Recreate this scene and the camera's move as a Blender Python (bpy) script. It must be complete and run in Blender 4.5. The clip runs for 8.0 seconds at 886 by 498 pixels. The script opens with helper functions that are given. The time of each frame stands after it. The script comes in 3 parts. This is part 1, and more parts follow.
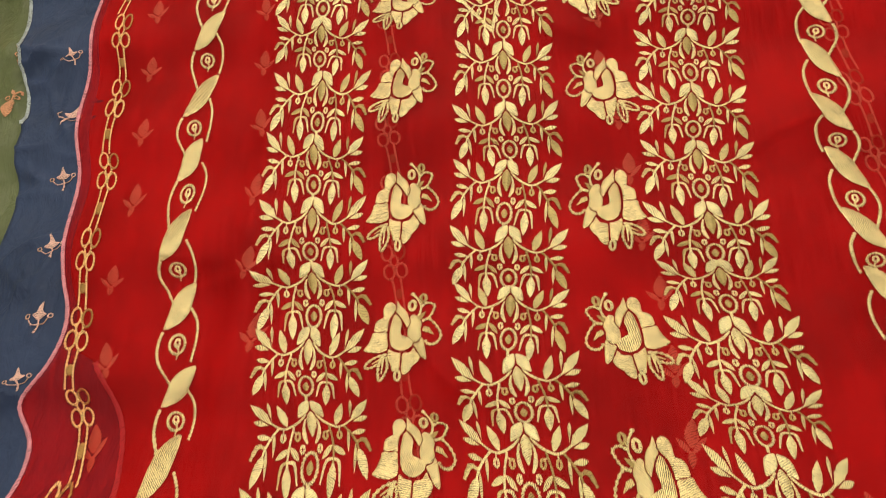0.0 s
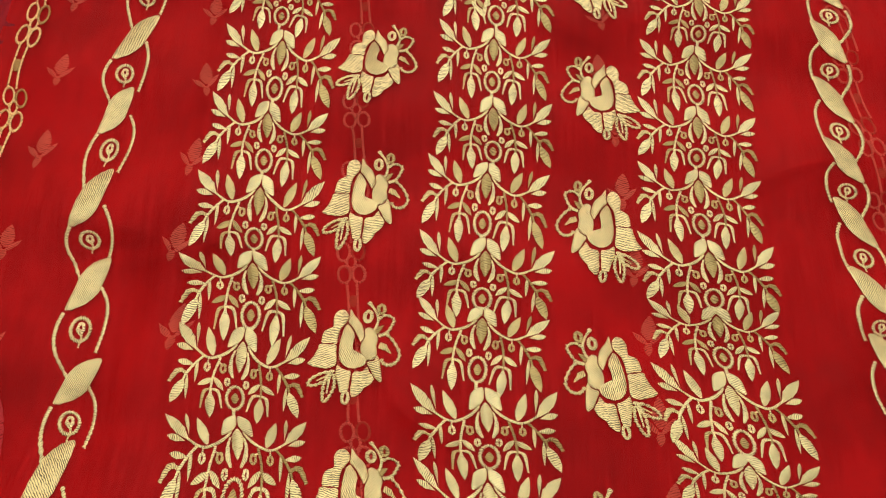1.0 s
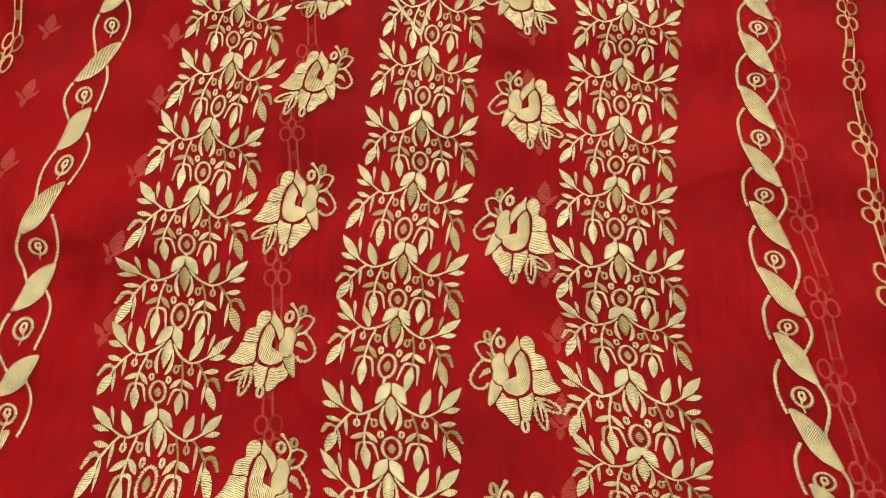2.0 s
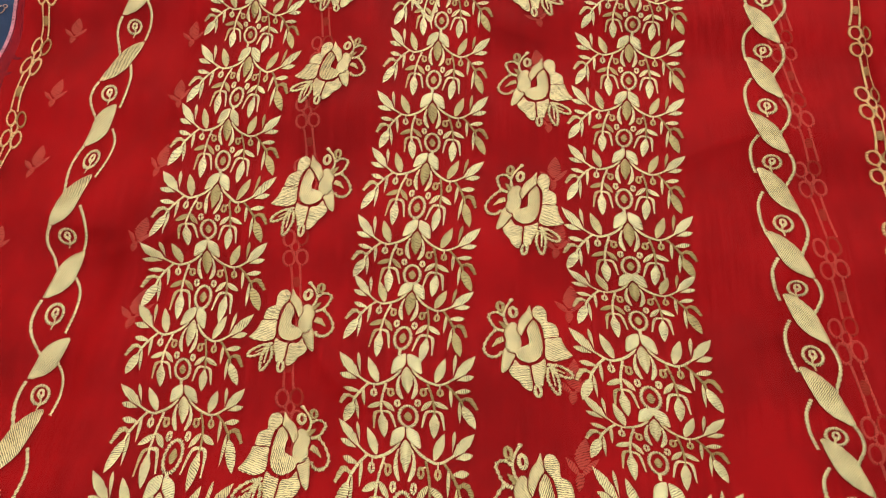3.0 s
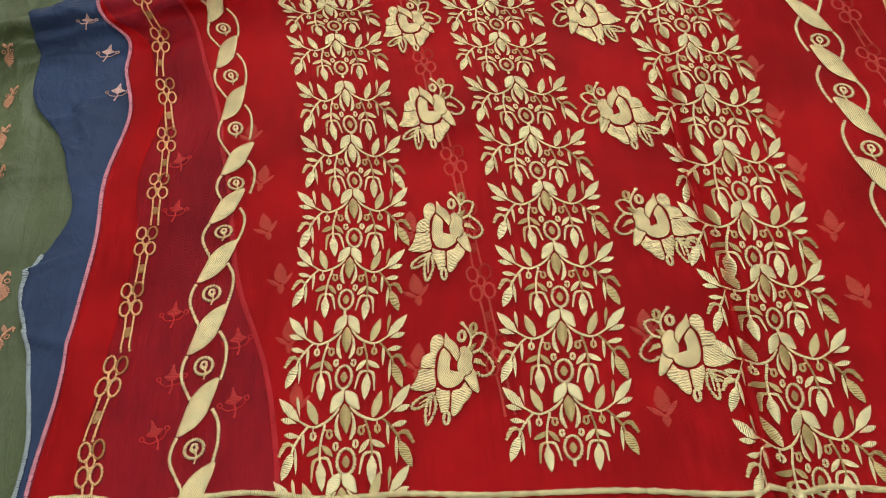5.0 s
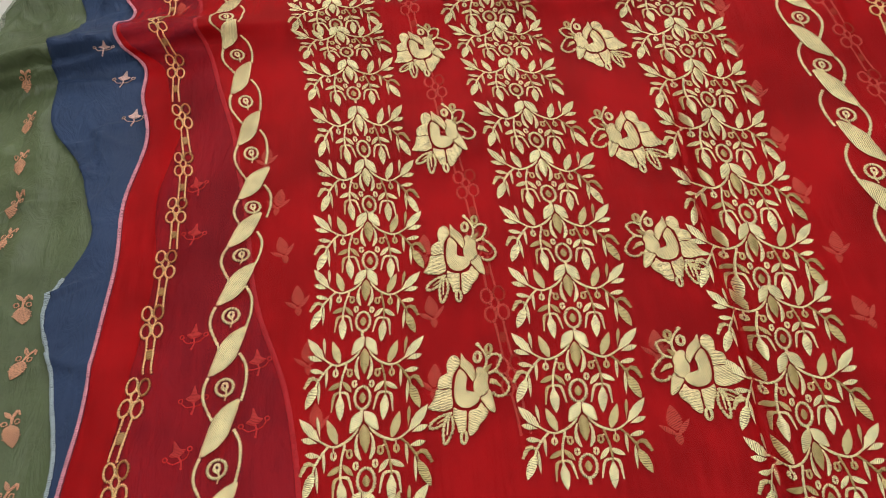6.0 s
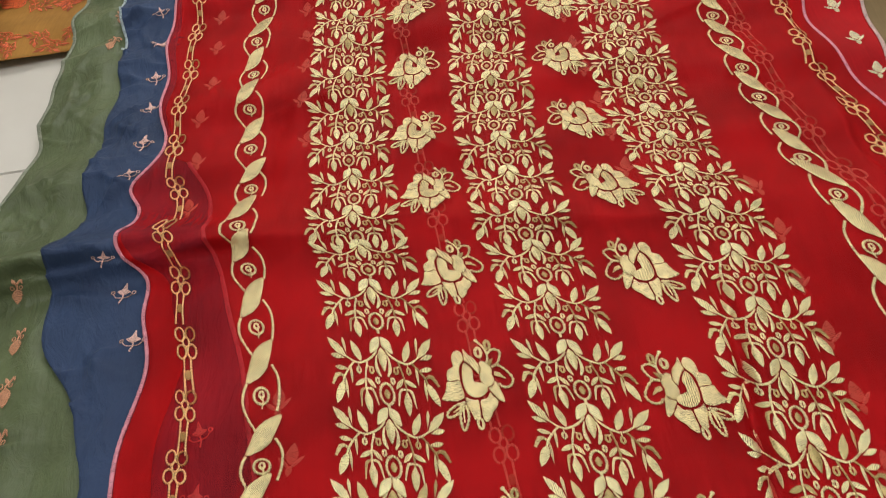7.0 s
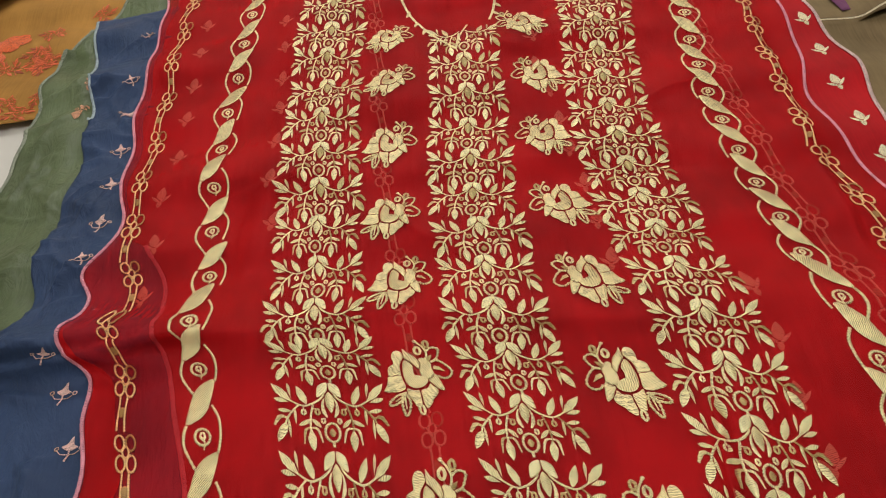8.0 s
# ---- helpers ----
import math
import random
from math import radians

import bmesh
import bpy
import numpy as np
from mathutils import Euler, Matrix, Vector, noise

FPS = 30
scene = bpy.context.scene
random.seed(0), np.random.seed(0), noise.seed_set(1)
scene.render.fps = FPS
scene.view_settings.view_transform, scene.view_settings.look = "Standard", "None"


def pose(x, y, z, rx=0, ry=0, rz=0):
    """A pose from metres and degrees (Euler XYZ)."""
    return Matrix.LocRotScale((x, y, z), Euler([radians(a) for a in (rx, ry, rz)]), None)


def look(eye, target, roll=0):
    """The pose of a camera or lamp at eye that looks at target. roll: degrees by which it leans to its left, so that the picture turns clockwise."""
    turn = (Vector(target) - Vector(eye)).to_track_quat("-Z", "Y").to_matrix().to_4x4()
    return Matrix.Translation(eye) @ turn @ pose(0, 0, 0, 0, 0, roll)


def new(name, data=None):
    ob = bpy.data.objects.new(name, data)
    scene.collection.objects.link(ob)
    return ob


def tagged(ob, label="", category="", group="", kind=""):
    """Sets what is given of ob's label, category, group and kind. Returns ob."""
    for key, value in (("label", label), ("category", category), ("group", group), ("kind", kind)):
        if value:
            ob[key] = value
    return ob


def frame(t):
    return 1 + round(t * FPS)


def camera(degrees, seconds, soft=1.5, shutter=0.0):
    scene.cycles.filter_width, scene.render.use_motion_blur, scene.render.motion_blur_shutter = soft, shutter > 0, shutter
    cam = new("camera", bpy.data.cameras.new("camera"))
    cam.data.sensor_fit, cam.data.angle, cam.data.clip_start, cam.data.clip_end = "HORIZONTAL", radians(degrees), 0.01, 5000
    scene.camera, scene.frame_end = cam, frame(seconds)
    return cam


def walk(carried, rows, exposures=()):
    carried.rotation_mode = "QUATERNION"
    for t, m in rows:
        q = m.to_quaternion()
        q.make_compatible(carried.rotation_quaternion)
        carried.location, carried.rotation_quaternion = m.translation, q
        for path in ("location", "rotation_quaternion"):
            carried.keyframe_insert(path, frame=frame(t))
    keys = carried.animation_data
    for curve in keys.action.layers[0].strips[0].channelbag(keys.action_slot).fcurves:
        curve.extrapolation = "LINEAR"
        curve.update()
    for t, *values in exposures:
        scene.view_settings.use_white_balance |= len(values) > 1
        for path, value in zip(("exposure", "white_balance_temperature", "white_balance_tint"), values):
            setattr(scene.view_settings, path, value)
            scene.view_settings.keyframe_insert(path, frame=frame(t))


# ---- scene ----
cam = camera(50.0, 8.0, soft=0.5, shutter=0.1)
PATH = [
    (0, (0.058, -1.023, 0.856), (-0.204, -0.027, -0.858), -19.4),
    (0.3, (0.1, -0.904, 0.834), (-0.228, 0.014, -0.912), -22.8),
    (0.5, (0.048, -0.942, 0.796), (-0.17, 0.089, -0.903), -14.3),
    (1, (-0.043, -0.939, 0.766), (-0.04, 0.023, -0.987), 0.8),
    (1.5, (0.073, -0.97, 0.802), (-0.065, -0.001, -0.942), -5.6),
    (1.7, (0.086, -0.977, 0.781), (-0.046, 0.021, -0.947), -5.5),
    (2.8, (0.136, -1.004, 0.779), (-0.095, 0.043, -0.91), -11.6),
    (3, (0.128, -1.025, 0.777), (-0.102, 0.026, -0.909), -12.1),
    (3.2, (0.111, -1.094, 0.774), (-0.107, -0.017, -0.897), -12.5),
    (3.5, (0.066, -1.249, 0.812), (-0.096, -0.241, -0.908), -10.8),
    (4, (0.014, -1.682, 0.768), (-0.101, -0.435, -0.792), -10.2),
    (4.5, (-0.012, -1.847, 0.767), (-0.129, -0.58, -0.777), -12.2),
    (4.7, (-0.017, -1.877, 0.755), (-0.135, -0.61, -0.789), -12.5),
    (5.8, (-0.044, -1.911, 0.769), (-0.142, -0.619, -0.754), -11.9),
    (6, (-0.041, -1.905, 0.78), (-0.144, -0.61, -0.741), -12.3),
    (6.5, (-0.034, -1.842, 0.806), (-0.135, -0.497, -0.671), -12.5),
    (7, (-0.049, -1.687, 0.816), (-0.136, -0.265, -0.587), -11.1),
    (7.2, (-0.024, -1.639, 0.837), (-0.14, -0.2, -0.547), -11.9),
    (7.5, (-0.017, -1.584, 0.788), (-0.109, -0.107, -0.557), -10.7),
    (8, (0.003, -1.578, 0.791), (-0.091, -0.094, -0.547), -10.7),
]
walk(cam, [(t, look(eye, target, roll)) for t, eye, target, roll in PATH],
     [(0.0, 0.06, 7400, 10), (1.0, 0.0, 6700, 10), (3.0, 0.0, 6150, 10), (4.5, 0.0, 5950, 10), (6.0, 0.0, 5850, 10), (7.0, -0.03, 6000, 10), (8.0, -0.08, 6050, 10)])

# ---- world and ceiling lights ----
FLOOR_Z = -0.033
world = bpy.data.worlds.new("shop_air")
scene.world = world
world.use_nodes = True
world.node_tree.nodes["Background"].inputs["Color"].default_value = (1.0, 0.95, 0.88, 1)
world.node_tree.nodes["Background"].inputs["Strength"].default_value = 0.05
LAMPS = [(0.75, 1.8, 28.0), (-0.75, 1.8, 21.0), (-1.1, -0.9, 13.0), (0.9, -1.6, 18.0)]
for lx, ly, power in LAMPS:
    lamp = new("ceiling_lamp_light", bpy.data.lights.new("ceiling_lamp_light", "AREA"))
    lamp.data.shape, lamp.data.size, lamp.data.size_y = "RECTANGLE", 0.55, 0.55
    lamp.data.energy, lamp.data.color = power, (1.0, 0.93, 0.82)
    lamp.matrix_world = pose(lx, ly, 2.56)


# ---- materials ----
def material(name):
    m = bpy.data.materials.new(name)
    m.use_nodes = True
    nt = m.node_tree
    return m, nt, nt.nodes["Principled BSDF"], nt.nodes["Material Output"]


def node(nt, kind, **values):
    n = nt.nodes.new(kind)
    for key, value in values.items():
        n.inputs[key.replace("_", " ")].default_value = value
    return n


def ramp(nt, source, stops):
    r = nt.nodes.new("ShaderNodeValToRGB")
    while len(r.color_ramp.elements) < len(stops):
        r.color_ramp.elements.new(0.5)
    for e, (at, c) in zip(r.color_ramp.elements, stops):
        e.position, e.color = at, (*c, 1)
    nt.links.new(source, r.inputs["Fac"])
    return r


def shade(c, k):
    return tuple(min(1.0, x * k) for x in c)


def cloth(name, colour, sheer=0.0, tint=(1, 0.3, 0.3), gloss=0.55, streak=1.0, crease=0.5, shine=0.12, crumple=0.0):
    """Thin woven cloth: fine weave, slubs along the length, soft creases, and more or less sheer."""
    m, nt, b, out = material(name)
    at = nt.nodes.new("ShaderNodeTexCoord")
    stretch = node(nt, "ShaderNodeMapping", Scale=(420, 16, 30))
    nt.links.new(at.outputs["Object"], stretch.inputs["Vector"])
    slub = node(nt, "ShaderNodeTexNoise", Scale=1.0, Detail=3.0, Roughness=0.6)
    nt.links.new(stretch.outputs["Vector"], slub.inputs["Vector"])
    cloud = node(nt, "ShaderNodeTexNoise", Scale=7.0, Detail=5.0, Roughness=0.6)
    nt.links.new(at.outputs["Object"], cloud.inputs["Vector"])
    mix = nt.nodes.new("ShaderNodeMath")
    mix.operation = "MULTIPLY_ADD"
    nt.links.new(slub.outputs["Fac"], mix.inputs[0])
    mix.inputs[1].default_value = 0.35 * streak
    nt.links.new(cloud.outputs["Fac"], mix.inputs[2])
    r = ramp(nt, mix.outputs[0], [(0.28 + 0.175 * streak, shade(colour, 0.72)), (0.50 + 0.175 * streak, colour), (0.72 + 0.175 * streak, shade(colour, 1.25))])
    nt.links.new(r.outputs["Color"], b.inputs["Base Color"])
    b.inputs["Roughness"].default_value = gloss
    b.inputs["Specular IOR Level"].default_value = shine
    b.inputs["Sheen Weight"].default_value = 0.05
    b.inputs["Sheen Roughness"].default_value = 0.4
    b.inputs["Sheen Tint"].default_value = (*shade(colour, 2.2), 1)
    warp_x = node(nt, "ShaderNodeTexWave", Scale=420.0, Distortion=1.5, Detail=1.0)
    nt.links.new(at.outputs["Object"], warp_x.inputs["Vector"])
    folds = node(nt, "ShaderNodeTexNoise", Scale=14.0, Detail=4.0, Roughness=0.55)
    flow = node(nt, "ShaderNodeMapping", Scale=(1.6, 0.6, 1))
    nt.links.new(at.outputs["Object"], flow.inputs["Vector"])
    nt.links.new(flow.outputs["Vector"], folds.inputs["Vector"])
    b1 = node(nt, "ShaderNodeBump", Strength=0.1, Distance=0.0004)
    nt.links.new(warp_x.outputs["Fac"], b1.inputs["Height"])
    b2 = node(nt, "ShaderNodeBump", Strength=0.25 * streak, Distance=0.0006)
    nt.links.new(slub.outputs["Fac"], b2.inputs["Height"])
    nt.links.new(b1.outputs["Normal"], b2.inputs["Normal"])
    b3 = node(nt, "ShaderNodeBump", Strength=crease, Distance=0.006)
    nt.links.new(folds.outputs["Fac"], b3.inputs["Height"])
    nt.links.new(b2.outputs["Normal"], b3.inputs["Normal"])
    b4 = node(nt, "ShaderNodeBump", Strength=crumple, Distance=0.004)
    rumple = node(nt, "ShaderNodeTexNoise", Scale=26.0, Detail=4.0, Roughness=0.6, Distortion=1.2)
    nt.links.new(flow.outputs["Vector"], rumple.inputs["Vector"])
    nt.links.new(rumple.outputs["Fac"], b4.inputs["Height"])
    nt.links.new(b3.outputs["Normal"], b4.inputs["Normal"])
    nt.links.new(b4.outputs["Normal"], b.inputs["Normal"])
    if sheer:
        clear = node(nt, "ShaderNodeBsdfTransparent", Color=(*tint, 1))
        both = nt.nodes.new("ShaderNodeMixShader")
        both.inputs["Fac"].default_value = sheer
        nt.links.new(b.outputs["BSDF"], both.inputs[1])
        nt.links.new(clear.outputs["BSDF"], both.inputs[2])
        nt.links.new(both.outputs["Shader"], out.inputs["Surface"])
    return m


def thread(name, colour, period=0.0016, metal=0.25, rough=0.42, mid=0.59):
    """Satin-stitched thread: ridges that run across each stitched shape, with a silky gloss along them."""
    m, nt, b, out = material(name)
    uv = nt.nodes.new("ShaderNodeUVMap")
    uv.uv_map = "stitch"
    run = node(nt, "ShaderNodeMapping", Scale=(1.0 / period, 0.55 / period, 1))
    nt.links.new(uv.outputs["UV"], run.inputs["Vector"])
    dash = node(nt, "ShaderNodeTexNoise", Scale=1.25, Detail=2.0, Roughness=0.55, Distortion=0.5)
    nt.links.new(run.outputs["Vector"], dash.inputs["Vector"])
    row = node(nt, "ShaderNodeTexWave", Scale=0.314 / period, Distortion=4.0, Detail=2.0)
    row.inputs["Detail Scale"].default_value = 1.6
    nt.links.new(uv.outputs["UV"], row.inputs["Vector"])
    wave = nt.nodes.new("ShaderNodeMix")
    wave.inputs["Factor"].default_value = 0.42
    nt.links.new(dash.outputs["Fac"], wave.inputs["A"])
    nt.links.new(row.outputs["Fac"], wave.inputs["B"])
    where = nt.nodes.new("ShaderNodeTexCoord")
    blot = node(nt, "ShaderNodeTexNoise", Scale=90.0, Detail=3.0)
    nt.links.new(where.outputs["Object"], blot.inputs["Vector"])
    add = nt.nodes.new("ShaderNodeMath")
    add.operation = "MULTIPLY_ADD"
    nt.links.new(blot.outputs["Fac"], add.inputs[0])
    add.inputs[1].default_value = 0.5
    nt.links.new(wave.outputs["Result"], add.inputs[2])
    # Shade in the gaps between stitch rows is put into the colour.
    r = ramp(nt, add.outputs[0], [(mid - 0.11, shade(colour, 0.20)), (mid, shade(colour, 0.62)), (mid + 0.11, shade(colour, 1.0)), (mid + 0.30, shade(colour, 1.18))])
    # Random darker pieces: the uneven satin sheen is painted into the colour.
    each = nt.nodes.new("ShaderNodeNewGeometry")
    sheen_tone = ramp(nt, each.outputs["Random Per Island"], [(0.0, (0.45, 0.37, 0.25)), (0.18, (0.72, 0.66, 0.52)), (0.34, (1, 1, 1))])
    toned = nt.nodes.new("ShaderNodeMix")
    toned.data_type, toned.blend_type = "RGBA", "MULTIPLY"
    toned.inputs["Factor"].default_value = 1.0
    nt.links.new(r.outputs["Color"], toned.inputs["A"])
    nt.links.new(sheen_tone.outputs["Color"], toned.inputs["B"])
    nt.links.new(toned.outputs["Result"], b.inputs["Base Color"])
    b.inputs["Roughness"].default_value = rough
    b.inputs["Metallic"].default_value = metal
    b.inputs["Anisotropic"].default_value = 0.75
    tangent = nt.nodes.new("ShaderNodeTangent")
    tangent.direction_type, tangent.uv_map = "UV_MAP", "stitch"
    nt.links.new(tangent.outputs["Tangent"], b.inputs["Tangent"])
    bump = node(nt, "ShaderNodeBump", Strength=0.9, Distance=0.0008)
    nt.links.new(wave.outputs["Result"], bump.inputs["Height"])
    nt.links.new(bump.outputs["Normal"], b.inputs["Normal"])
    return m


RED = cloth("sheer_red_chiffon", (0.47, 0.006, 0.009), 0.50, (1.0, 0.58, 0.58), streak=2.4, crease=1.0, crumple=0.5)
RED_UNDER = cloth("red_chiffon_lining", (0.38, 0.005, 0.009), gloss=0.6, crease=0.3)
BLUE = cloth("slate_blue_satin", (0.034, 0.058, 0.128), gloss=0.5, streak=0.2, crease=1.0, shine=0.14, crumple=1.0)
OLIVE = cloth("olive_green_satin", (0.098, 0.130, 0.062), gloss=0.42, streak=0.2, crease=1.0, shine=0.3, crumple=1.0)
MUSTARD = cloth("mustard_cotton", (0.38, 0.195, 0.045), gloss=0.7, crease=0.4)
KHAKI = cloth("khaki_cotton", (0.20, 0.145, 0.075), gloss=0.7, crease=0.5)
MAROON = cloth("maroon_print_cotton", (0.16, 0.012, 0.012), gloss=0.7)
PLUM = cloth("plum_cotton", (0.16, 0.06, 0.13), gloss=0.7)
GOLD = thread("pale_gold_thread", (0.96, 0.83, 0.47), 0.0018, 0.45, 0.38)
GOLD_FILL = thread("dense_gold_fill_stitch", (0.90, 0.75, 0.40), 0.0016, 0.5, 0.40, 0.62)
GOLD_UNDER = thread("lining_gold_thread", (0.92, 0.80, 0.55), 0.0023, 0.0, 0.6)
ANTIQUE = thread("antique_gold_thread", (0.86, 0.58, 0.26), 0.0020, 0.1, 0.4)
PINK = thread("pink_overlock_thread", (0.72, 0.30, 0.38), 0.0024, 0.0, 0.6)
PEACH = thread("peach_thread", (0.70, 0.36, 0.22), 0.0016, 0.1, 0.5)
BLUSH = thread("blush_thread", (0.78, 0.52, 0.47), 0.0016, 0.1, 0.5)
ORANGE = thread("orange_thread", (0.78, 0.15, 0.045), 0.0018, 0.0, 0.5)
GREY_GREEN = thread("grey_green_overlock_thread", (0.26, 0.29, 0.22), 0.0024, 0.0, 0.6)
SKY = thread("pale_blue_overlock_thread", (0.40, 0.50, 0.58), 0.0024, 0.0, 0.6)
SILVER = thread("silver_pink_overlock_thread", (0.66, 0.48, 0.46), 0.0024, 0.0, 0.6)
CREAM = thread("cream_thread", (0.75, 0.68, 0.50), 0.0016, 0.0, 0.6)


def glazed_tile():
    m, nt, b, out = material("white_glazed_tile")
    at = nt.nodes.new("ShaderNodeTexCoord")
    n1 = node(nt, "ShaderNodeTexNoise", Scale=3.0, Detail=6.0)
    nt.links.new(at.outputs["Object"], n1.inputs["Vector"])
    r = ramp(nt, n1.outputs["Fac"], [(0.3, (0.62, 0.61, 0.57)), (0.7, (0.72, 0.71, 0.67))])
    nt.links.new(r.outputs["Color"], b.inputs["Base Color"])
    b.inputs["Roughness"].default_value = 0.25
    return m


def plaster(name, colour):
    m, nt, b, out = material(name)
    at = nt.nodes.new("ShaderNodeTexCoord")
    n1 = node(nt, "ShaderNodeTexNoise", Scale=2.0, Detail=6.0)
    nt.links.new(at.outputs["Object"], n1.inputs["Vector"])
    r = ramp(nt, n1.outputs["Fac"], [(0.3, shade(colour, 0.92)), (0.7, colour)])
    nt.links.new(r.outputs["Color"], b.inputs["Base Color"])
    b.inputs["Roughness"].default_value = 0.8
    return m


TILE = glazed_tile()
GROUT = plaster("grey_grout", (0.30, 0.29, 0.27))
WALL = plaster("cream_wall_paint", (0.72, 0.68, 0.60))
CEILING = plaster("white_ceiling_paint", (0.8, 0.79, 0.76))
LAMP_FACE, _nt, _b, _out = material("lamp_diffuser")
_b.inputs["Emission Color"].default_value = (1.0, 0.93, 0.82, 1)
_b.inputs["Emission Strength"].default_value = 6.0


# ---- mesh helpers ----
def mesh_of(name, verts, faces, mat, uvs=None, smooth=True):
    me = bpy.data.meshes.new(name)
    me.from_pydata([tuple(map(float, v)) for v in verts], [], faces)
    me.materials.append(mat)
    if uvs is not None:
        layer = me.uv_layers.new(name="stitch")
        loops = np.zeros(len(me.loops), dtype=np.int32)
        me.loops.foreach_get("vertex_index", loops)
        layer.data.foreach_set("uv", np.asarray(uvs, dtype=np.float32)[loops].ravel())
    me.polygons.foreach_set("use_smooth", np.full(len(me.polygons), smooth))
    me.update()
    return me


def part(name, data, parent, label=""):
    ob = new(name, data)
    ob.parent = parent
    return tagged(ob, label) if label else ob


def box(name, mat, lo, hi, bevel=0.0):
    bm = bmesh.new()
    bmesh.ops.create_cube(bm, size=1.0)
    for v in bm.verts:
        v.co = Vector([lo[i] + (v.co[i] + 0.5) * (hi[i] - lo[i]) for i in range(3)])
    if bevel:
        bmesh.ops.bevel(bm, geom=bm.edges[:], offset=bevel, segments=2, affect="EDGES")
    me = bpy.data.meshes.new(name)
    bm.to_mesh(me)
    bm.free()
    me.materials.append(mat)
    return me


# ---- the room ----
def room():
    for name, lo, hi, mat in (
            ("wall_north", (-3.1, 3.0, FLOOR_Z), (3.1, 3.1, 2.6), WALL), ("wall_south", (-3.1, -4.1, FLOOR_Z), (3.1, -4.0, 2.6), WALL),
            ("wall_east", (3.0, -4.0, FLOOR_Z), (3.1, 3.0, 2.6), WALL), ("wall_west", (-3.1, -4.0, FLOOR_Z), (-3.0, 3.0, 2.6), WALL),
            ("ceiling", (-3.1, -4.1, 2.6), (3.1, 3.1, 2.7), CEILING)):
        tagged(new(name, box(name, mat, lo, hi)), "plain painted shop " + name.split("_")[0], name.split("_")[0], kind="structure")
    floor = tagged(new("floor", box("floor", GROUT, (-3.1, -4.1, FLOOR_Z - 0.1), (3.1, 3.1, FLOOR_Z - 0.002))),
                   "white glazed floor tiles with thin grey joints", "floor", kind="structure")
    tile = box("tile", TILE, (0.0015, 0.0015, -0.01), (0.5985, 0.5985, 0), 0.0012)
    for i in range(-5, 5):
        for j in range(-7, 5):
            t = part("tile", tile, floor)
            t.location = (i * 0.6 - 0.10, j * 0.6 + 0.08, FLOOR_Z)
    for lx, ly, power in LAMPS:
        lamp = tagged(new("ceiling_lamp"), "square white ceiling panel lamp, lit", "lamp", group="ceiling lamps")
        lamp.location = (lx, ly, 2.6)
        part("frame", box("frame", CEILING, (-0.31, -0.31, -0.03), (0.31, 0.31, 0.0), 0.004), lamp)
        part("diffuser", box("diffuser", LAMP_FACE, (-0.28, -0.28, -0.036), (0.28, 0.28, -0.0305)), lamp)


room()


# ---- how the cloths lie ----
def smooth_table(at, xs, ys):
    """Catmull-Rom through a short table."""
    at = np.asarray(at, dtype=float)
    slopes = np.gradient(ys, xs)
    i = np.clip(np.searchsorted(xs, at) - 1, 0, len(xs) - 2)
    w = xs[i + 1] - xs[i]
    t = (at - xs[i]) / w
    return ((2 * t**3 - 3 * t**2 + 1) * ys[i] + (t**3 - 2 * t**2 + t) * w * slopes[i]
            + (3 * t**2 - 2 * t**3) * ys[i + 1] + (t**3 - t**2) * w * slopes[i + 1])


def along(at, first, step, values):
    """A smooth run through evenly spaced values, straight on past both ends."""
    ys = np.asarray(values, dtype=float)
    xs = first + step * np.arange(len(ys))
    at = np.asarray(at, dtype=float)
    inside = smooth_table(np.clip(at, xs[0], xs[-1]), xs, ys)
    return inside + np.where(at < xs[0], (at - xs[0]) * (ys[1] - ys[0]) / step, 0) + np.where(at > xs[-1], (at - xs[-1]) * (ys[-1] - ys[-2]) / step, 0)


